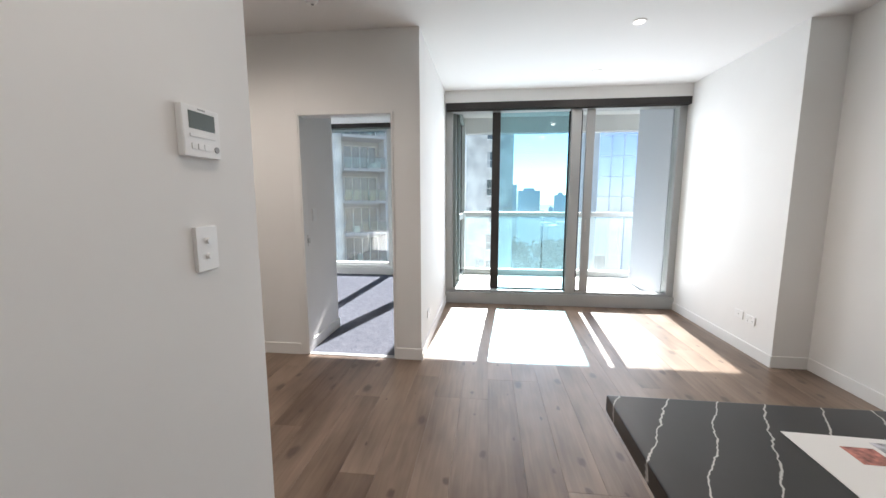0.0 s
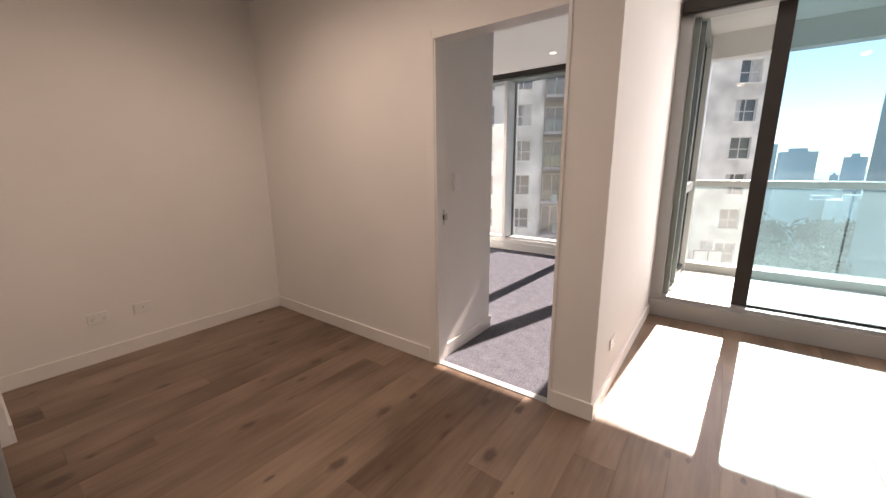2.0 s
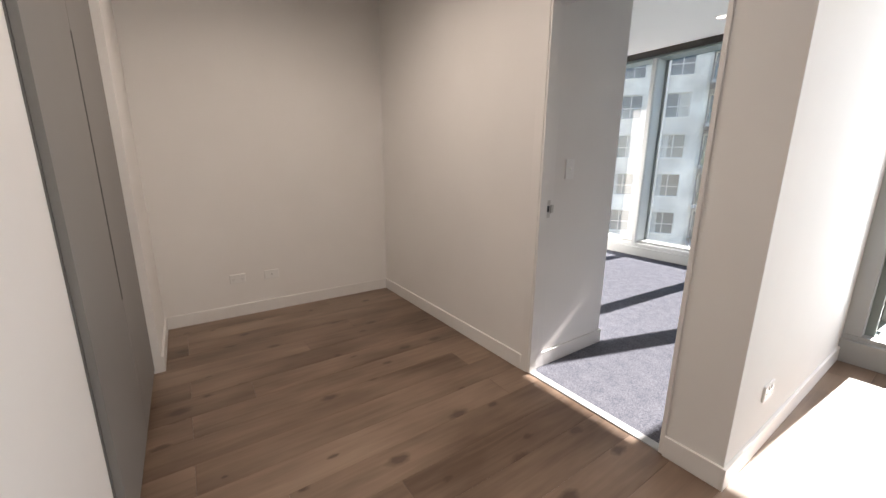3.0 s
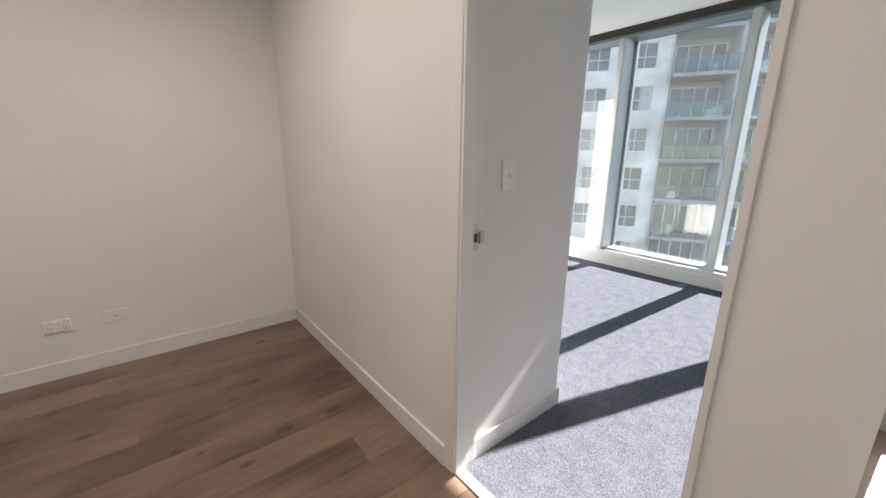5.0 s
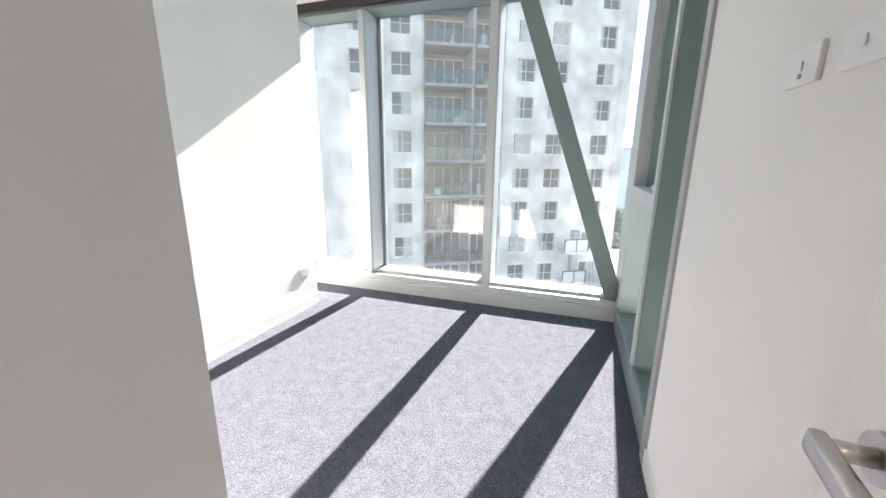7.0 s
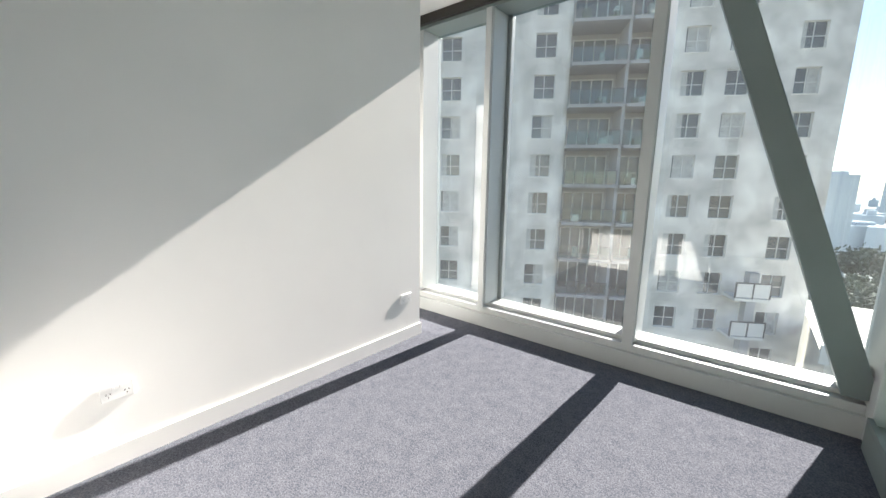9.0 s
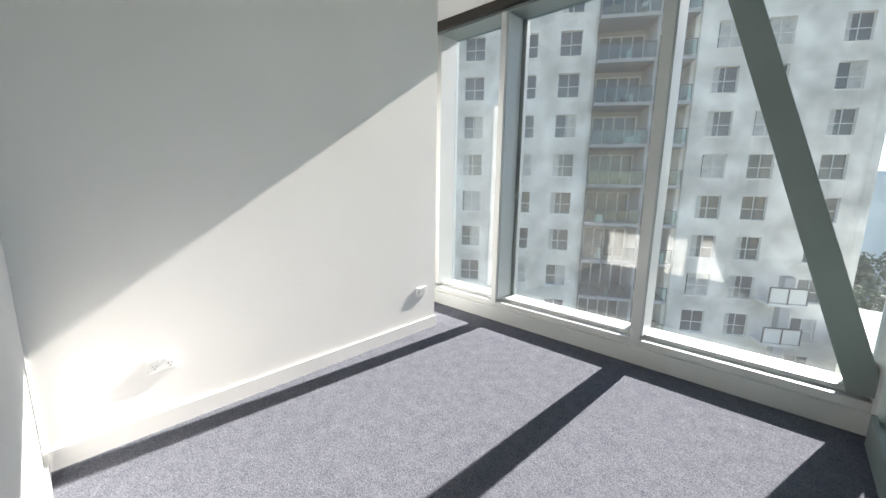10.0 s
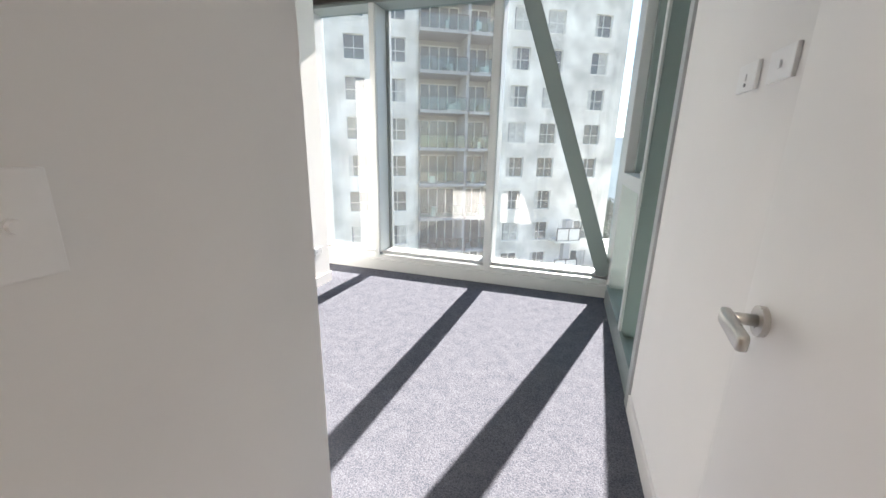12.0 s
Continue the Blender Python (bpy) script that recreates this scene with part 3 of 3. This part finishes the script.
part("blind_channel", B(-3.75, -0.50, 6.60, 6.6395, 2.655, 2.7295, bevel=0.002), M_BRONZE, V, "slim dark blind channel")


def mullion(x, w):
    part("mullion", B(x - w / 2, x + w / 2, 6.645, 6.865, 0.2055, 2.6295, bevel=0.005), M_ALUW, V)
    part("mullion_nose", B(x - w / 2 + 0.008, x + w / 2 - 0.008, 6.625, 6.6445, 0.176, 2.6295, bevel=0.003), M_ALUW, V)


def outer_cap(x0, x1):
    part("mullion_cap", B(x0, x1, 6.866, 6.915, 0.206, 2.6295, bevel=0.003), M_ALU, V, "grey outer mullion cap")


mullion(-2.985, 0.07)
outer_cap(-3.045, -2.912)
outer_cap(-1.856, -1.735)
mullion(-1.765, 0.085)
part("side_jamb", B(-3.75, -3.70, 6.645, 6.90, 0.2055, 2.6295, bevel=0.004), M_ALUW, V)
for x0, x1 in ((-3.6995, -3.021), (-2.949, -1.809), (-1.721, -0.63)):
    part("pane", B(x0, x1, 6.855, 6.863, 0.2055, 2.6295), M_COATED, V).visible_shadow = False
structure("corner_post", B(-0.6295, -0.40, 6.53, 6.92, 0.0, H, bevel=0.006), M_ALUW, "pale metal-clad corner post of the bedroom windows", "post")

brace = empty("brace", pose(0, 0, 0), "slanting grey-green steel brace inside the window", "brace", kind="structure")
bm = bmesh.new()
a, b = Vector((-0.655, 6.735, 0.20)), Vector((-1.535, 6.735, 2.64))
way = (b - a).normalized()
L = (b - a).length
box(bm, -0.068, 0.068, -0.10, 0.10, 0, L, bevel=0.006)
ang = math.atan2(way.x, way.z)
bm.transform(Matrix.Translation(a) @ Matrix.Rotation(ang, 4, "Y"))
bmesh.ops.bisect_plane(bm, geom=bm.verts[:] + bm.edges[:] + bm.faces[:], plane_co=(0, 0, 0.206), plane_no=(0, 0, -1), clear_outer=True)
bmesh.ops.bisect_plane(bm, geom=bm.verts[:] + bm.edges[:] + bm.faces[:], plane_co=(0, 0, 2.629), plane_no=(0, 0, 1), clear_outer=True)
part("shaft", bm, M_ALUG, brace)

# ---- bedroom side window to the balcony ----
S = empty("window_3", pose(0, 0, 0), "tall grey-green bedroom side window with a transom", "window", kind="structure")
part("sill", B(-0.645, -0.42, 4.98, 6.5295, 0.0, 0.14, bevel=0.004), M_ALUG, S)
part("inner_rail", B(-0.6455, -0.625, 4.98, 6.5295, 0.1405, 0.17, bevel=0.002), M_ALUG, S)
part("head", B(-0.645, -0.42, 4.98, 6.5295, 2.63, 2.7295, bevel=0.003), M_ALUG, S)
part("mullion", B(-0.63, -0.42, 5.575, 5.65, 0.1405, 2.6295, bevel=0.004), M_ALUG, S)
part("mullion_nose", B(-0.645, -0.6305, 5.58, 5.64, 0.171, 2.6295, bevel=0.002), M_ALUW, S, "pale mullion edge")
part("jamb", B(-0.63, -0.42, 4.9805, 5.035, 0.1405, 2.6295, bevel=0.004), M_ALUG, S)
part("jamb_nose", B(-0.655, -0.6305, 4.9805, 5.05, 0.0, 2.7295, bevel=0.003), M_ALU, S, "silver jamb trim")
part("jamb_gasket", B(-0.650, -0.6305, 5.0505, 5.057, 0.171, 2.6295), M_GASKET, S, "black rubber strip")
part("transom", B(-0.63, -0.42, 5.6505, 6.5295, 1.065, 1.16, bevel=0.004), M_ALUW, S, "pale transom ledge")
for y0, y1, z0, z1, k in ((5.6505, 6.5295, 0.1405, 1.0645, 0.03), (5.6505, 6.5295, 1.1605, 2.6295, 0.05), (5.0355, 5.5745, 0.1405, 2.6295, 0.0)):
    part("pane", B(-0.47, -0.462, y0 + 0.007, y1 - 0.007, z0 + 0.007, z1 - 0.007), M_RAILGLASS, S)
    bm = bmesh.new()
    for q in ((y0, y0 + 0.007, z0, z1), (y1 - 0.007, y1, z0, z1), (y0 + 0.007, y1 - 0.007, z0, z0 + 0.007), (y0 + 0.007, y1 - 0.007, z1 - 0.007, z1)):
        box(bm, -0.475, -0.455, q[0], q[1], q[2], q[3])
    part("gasket", bm, M_GASKET, S)
sash = part("sash", B(-0.56, -0.50, 6.44, 6.5290, 1.1605, 2.6290, bevel=0.004), M_ALUG, S)
part("winder", B(-0.58, -0.53, 5.98, 6.10, 1.1605, 1.195, bevel=0.008), M_STEEL, S, "small steel window winder")
chain = empty("blind_chain", pose(-0.60, 5.22, 2.62), "looped white bead chain of the side window blind", "blind chain")
bm = bmesh.new()
for k in range(75):
    for dy in (-0.022, 0.022):
        bmesh.ops.create_icosphere(bm, subdivisions=1, radius=0.0028, matrix=Matrix.Translation((0, dy, -k * 0.0095)))
for k in range(9):
    an = math.pi * k / 8
    bmesh.ops.create_icosphere(bm, subdivisions=1, radius=0.0028, matrix=Matrix.Translation((0, 0.022 * math.cos(an), -0.7125 - 0.022 * math.sin(an))))
part("beads", bm, M_PLASTIC, chain)

# ---- kitchen island with a leaflet ----
isl = empty("island_bench", pose(0.285, 0.785, 0), "kitchen island with a black white-veined stone top", "kitchen island")
part("benchtop", B(0.0, 2.0, -1.0, 0.0, 0.89, 0.93, bevel=0.003), M_MARBLE, isl, "black stone top with white veins")
part("front_panel", B(0.03, 1.97, -0.95, -0.25, 0.0, 0.8895), M_JOIN, isl)
leaf = empty("leaflet", pose(0.585, 0.675, 0.9305, 0, 0, -2), "white printed leaflet lying on the island", "leaflet")
part("sheet", B(0.0, 0.30, -0.21, 0.0, 0.0, 0.0012), M_PAPER, leaf)
part("picture", B(0.075, 0.13, -0.085, -0.035, 0.0013, 0.0016), M_INKR, leaf, "small red-brown picture")
part("picture", B(0.14, 0.21, -0.065, -0.015, 0.0013, 0.0016), M_INK, leaf, "small grey picture")
for i in range(3):
    part("text_line", B(0.145, 0.20, -0.09 - i * 0.012, -0.085 - i * 0.012, 0.0013, 0.0015), M_INK, leaf)

# ---- outside: apartment tower across the street ----
TOWER = Matrix.Translation((-1.2, 3.88, 0)) @ Matrix.Rotation(math.atan2(0.502, 0.865), 4, "Z") @ Matrix.Translation((0, 29.8, 0))
tower = empty("apartment_tower", TOWER, "pale concrete apartment tower with square windows and balconies", "apartment tower")
COLS = (-12.2, -8.2, -4.3, -0.5, 2.5, 12.4, 15.2, 19.3)
WW, WH, PITCH = 1.5, 1.65, 2.8
ROWS_Z = [2.6 + PITCH * k for k in range(-5, 6)]
Z0, Z1 = -32.0, ROWS_Z[-1] + PITCH / 2
bm = bmesh.new()
edges = [-16.0] + [v for c in COLS for v in (c - WW / 2, c + WW / 2)] + [21.7]
edges_l = [e for e in edges if e < 4]
edges_r = [e for e in edges if e > 11]
edges_l.append(4.0)
edges_r.insert(0, 10.6)
zb = ROWS_Z[0] - PITCH / 2
for es in (edges_l, edges_r):
    for i in range(0, len(es), 2):
        box(bm, es[i], es[i + 1], 0, 0.3, zb, Z1)
    for i in range(1, len(es) - 1, 2):
        z = zb
        for zc in ROWS_Z:
            box(bm, es[i], es[i + 1], 0, 0.3, z, zc - WH / 2)
            z = zc + WH / 2
        box(bm, es[i], es[i + 1], 0, 0.3, z, Z1)
box(bm, -16, 21.7, 0, 0.3, Z0, zb)
box(bm, -16, 21.7, 0, 0.3, Z1, Z1 + 0.6)
box(bm, 4.0, 4.25, 0.3, 2.0, zb, Z1)
box(bm, 10.35, 10.6, 0.3, 2.0, zb, Z1)
part("wall", bm, M_CONC, tower)
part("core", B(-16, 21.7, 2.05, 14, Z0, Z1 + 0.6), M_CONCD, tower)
part("side_wall", B(21.4, 21.7, 0.3, 2.05, Z0, Z1 + 0.6), M_CONC, tower)


def tower_window(x, z, curtain):
    e = new("window")
    e.parent, e.location = tower, (x, 0, z)
    bm = bmesh.new()
    t = 0.045
    for q in ((-WW / 2, -WW / 2 + t, -WH / 2, WH / 2), (WW / 2 - t, WW / 2, -WH / 2, WH / 2), (-t / 2, t / 2, -WH / 2, WH / 2), (-WW / 2, WW / 2, -WH / 2, -WH / 2 + t), (-WW / 2, WW / 2, WH / 2 - t, WH / 2), (-WW / 2, WW / 2, -0.1, -0.1 + t)):
        box(bm, q[0], q[1], 0.14, 0.20, q[2], q[3])
    part("frame", bm, M_WINF, e)
    part("pane", B(-WW / 2, WW / 2, 0.20, 0.23, -WH / 2, WH / 2), M_DARKGL, e)
    part("window_sill", B(-WW / 2 - 0.05, WW / 2 + 0.05, -0.05, 0.13, -WH / 2 - 0.06, -WH / 2 - 0.005), M_CONC, e)
    if curtain:
        w = curtain * WW
        side = -1 if curtain < 0.4 else 1
        x0, x1 = (-WW / 2 + t, -WW / 2 + w) if side < 0 else (WW / 2 - w, WW / 2 - t)
        part("curtain", B(x0, x1, 0.192, 0.198, -WH / 2 + t, WH / 2 - t), M_CURTAIN, e)


for c in COLS:
    for zc in ROWS_Z:
        tower_window(c, zc, random.choice((0, 0, 0, 0.25, 0.45, 0.9, 0.3)))


def tower_balcony(z, x0, x1, narrow):
    """A recessed balcony: slab, sliding doors, glass rail."""
    e = new("balcony")
    e.parent, e.location = tower, (0, 0, z)
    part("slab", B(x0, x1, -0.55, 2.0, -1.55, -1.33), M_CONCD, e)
    bm = bmesh.new()
    box(bm, x0, x1, -0.52, -0.46, -0.36, -0.31)
    n = 3 if narrow else 5
    for i in range(n + 1):
        x = x0 + 0.03 + (x1 - x0 - 0.06) * i / n
        box(bm, x - 0.02, x + 0.02, -0.51, -0.47, -1.33, -0.36)
    part("rail", bm, M_DARKMET, e)
    part("rail_glass", B(x0 + 0.05, x1 - 0.05, -0.495, -0.485, -1.25, -0.40), M_RAILGLASS, e)
    part("sliding_door", B(x0 + 0.3, x1 - 0.2, 1.93, 2.0, -1.33, 0.85), M_DARKGL, e)
    bm = bmesh.new()
    for i in range(n):
        x = x0 + 0.35 + (x1 - x0 - 0.6) * i / (n - 1)
        box(bm, x - 0.04, x + 0.04, 1.86, 1.925, -1.33, 0.85)
    box(bm, x0 + 0.3, x1 - 0.2, 1.86, 1.925, 0.80, 0.88)
    part("door_frame", bm, M_WINF, e)
    for i in range(random.randint(1, 3)):
        x = random.uniform(x0 + 0.5, x1 - 0.6)
        h = random.uniform(0.4, 1.0)
        part("planter", B(x, x + random.uniform(0.3, 0.6), 0.2, 0.7, -1.33, -1.33 + h, bevel=0.04), random.choice((M_WINF, M_CURTAIN, M_DARKMET, M_LEAF)), e)


for zc in ROWS_Z[:-1]:
    tower_balcony(zc, 4.26, 7.9, False)
    tower_balcony(zc, 8.15, 10.34, True)


def corner_balcony(x, z):
    """A small projecting balcony with pale framed glass."""
    e = new("balcony")
    e.parent, e.location = tower, (x, -1.6, z)
    part("slab", B(-1.1, 1.1, 0, 1.6, -0.2, 0.0), M_WINF, e)
    bm = bmesh.new()
    for px in (-1.08, 0.0, 1.08):
        box(bm, px - 0.04, px + 0.04, 0, 0.08, 0, 1.1)
    box(bm, -1.1, 1.1, 0, 0.08, 1.05, 1.13)
    part("rail", bm, M_DARKMET, e)
    part("rail_glass", B(-1.05, 1.05, 0.03, 0.05, 0.08, 1.04), M_WINF, e)


for bz in (-6.4, -9.2, -12.0):
    corner_balcony(17.2, bz)
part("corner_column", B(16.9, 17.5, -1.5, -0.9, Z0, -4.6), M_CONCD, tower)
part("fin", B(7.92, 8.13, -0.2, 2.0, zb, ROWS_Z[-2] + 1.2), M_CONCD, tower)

# ---- outside: podium, street, distance ----
structure("ground", B(-900, 900, 9, 2600, -33, -32), M_LAND, "hazy suburb ground far below", "ground")
pod = empty("terrace_building", pose(7.0, 33, -32), "low pale building with terraces and white parapets", "building")
part("wall", B(-4, 14, 0, 16, 0, 23.5), M_ROOF, pod)
part("parapet", B(-4.3, 14.3, -0.3, 0.1, 23.5, 24.6), M_WINF, pod)
part("terrace", B(-2.5, 9, -3.5, -0.3, 0, 22.0), M_ROOF, pod)
for i in range(3):
    part("terrace_rail", B(-2.4, 8.9, -3.5, -3.44, 22.0 + i * 0.35, 22.06 + i * 0.35), M_DARKMET, pod)
for i in range(5):
    part("window", B(-2 + i * 2.2, -0.8 + i * 2.2, -3.53, -3.49, 19.2, 21.0), M_DARKGL, pod)

off = empty("office_tower", pose(22.0, 80, -32), "blue glass curtain-wall office tower", "office tower")
part("core", B(0, 44, 0.3, 30, 0, 80), M_CONCD, off)
for i in range(18):
    for j in range(12):
        pz = 18 + j * 4.0
        part("pane", B(i * 2.4 + 0.05, i * 2.4 + 2.35, 0.1, 0.25, pz + 0.06, pz + 3.94), M_DARKGL if (i * 7 + j * 5) % 41 == 0 else M_BLUEGL, off)
bm = bmesh.new()
for i in range(19):
    box(bm, i * 2.4 - 0.05, i * 2.4 + 0.05, 0.0, 0.29, 0, 80)
for j in range(20):
    box(bm, 0, 44, 0.02, 0.28, 2 + j * 4.0 - 0.06, 2 + j * 4.0 + 0.06)
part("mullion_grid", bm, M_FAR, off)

rng = random.Random(7)
for i in range(110):
    d = rng.uniform(230, 1100)
    bx = rng.uniform(-0.25, 1.4) * d
    h = 32 + rng.uniform(-27, -13) if rng.random() < 0.93 or d < 500 else 32 + rng.uniform(0.0, 0.014) * d
    w = rng.uniform(9, 26)
    e = empty("far_building", pose(bx, d, -32, 0, 0, rng.uniform(-30, 30)), "distant building, haze put into its pale blue colour", "building", "skyline")
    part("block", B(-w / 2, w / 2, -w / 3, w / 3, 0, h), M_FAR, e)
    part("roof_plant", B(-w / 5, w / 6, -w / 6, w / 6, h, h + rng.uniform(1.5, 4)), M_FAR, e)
for x, d, w, h in ((10.5, 205, 9, 41), (24, 230, 12, 38.5)):
    e = empty("far_tower", pose(x, d, -32), "distant dark tower on the skyline", "building", "skyline")
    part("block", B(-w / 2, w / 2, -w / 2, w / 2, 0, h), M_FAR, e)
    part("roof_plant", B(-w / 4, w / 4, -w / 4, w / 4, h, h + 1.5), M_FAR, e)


def tree(x, y, h, seed):
    r = random.Random(seed)
    e = empty("tree", pose(x, y, -32), "leafy dark green street tree", "tree", "street trees")
    part("trunk", cyl(bmesh.new(), (0, 0, 0), (0, 0, h * 0.6), 0.3, 0.14, seg=8), M_BARK, e)
    bm = bmesh.new()
    for _ in range(320):
        p = Vector((r.gauss(0, 1), r.gauss(0, 1), r.gauss(0, 0.8))) * h * 0.17 + Vector((0, 0, h * 0.72))
        s = r.uniform(0.35, 0.9)
        m = Matrix.Translation(p) @ Euler((r.uniform(0, 6), r.uniform(0, 6), 0)).to_matrix().to_4x4() @ Matrix.Diagonal((s, s * 0.7, s * 0.25, 1))
        bmesh.ops.create_icosphere(bm, subdivisions=1, radius=1, matrix=m)
    part("crown", bm, M_LEAF, e)
    return e


kinds = [tree(20 + 14 * i, 120 + 9 * i, 10 + 1.5 * i, i) for i in range(4)]
for i in range(56):
    copy_thing(rng.choice(kinds), pose(rng.uniform(6, 90), rng.uniform(90, 230), -32, 0, 0, rng.uniform(0, 360)))


# ---- oak boards ----
BW, GAP = 0.19, 0.0007
plank_cache = {}
floor_ob = bpy.data.objects["floor"]


def plank(x, y0, y1, w=BW):
    key = (round(w, 3), round(y1 - y0, 2))
    if key not in plank_cache:
        bm = bmesh.new()
        lx, ly = w / 2 - GAP / 2, key[1] / 2 - GAP / 2
        c = 0.0006
        vs = [bm.verts.new(v) for v in ((-lx, -ly, -0.008), (lx, -ly, -0.008), (lx, ly, -0.008), (-lx, ly, -0.008), (-lx, -ly, -c), (lx, -ly, -c), (lx, ly, -c), (-lx, ly, -c), (-lx + c, -ly + c, 0), (lx - c, -ly + c, 0), (lx - c, ly - c, 0), (-lx + c, ly - c, 0))]
        for q in ((0, 1, 5, 4), (1, 2, 6, 5), (2, 3, 7, 6), (3, 0, 4, 7), (4, 5, 9, 8), (5, 6, 10, 9), (6, 7, 11, 10), (7, 4, 8, 11), (8, 9, 10, 11)):
            bm.faces.new([vs[i] for i in q])
        me = bpy.data.meshes.new("plank")
        bm.to_mesh(me)
        bm.free()
        me.materials.append(M_FLOOR)
        plank_cache[key] = me
    ob = new("plank", plank_cache[key])
    ob.parent = floor_ob
    ob.location = (x, (y0 + y1) / 2, 0)


rng = random.Random(3)
x = -3.59 + BW / 2
i = 0
while x < 2.66:
    lo = 1.05 if x < -0.745 else -1.6
    hi = 3.0 if x < -0.555 else 4.86
    y = lo - rng.choice((0.2, 0.6, 1.0, 1.4, 1.7))
    while y < hi:
        y1 = y + 1.9
        a, b = max(y, lo), min(y1, hi)
        if b - a > 0.03:
            plank(x, a, b)
        y = y1
    x += BW
    i += 1
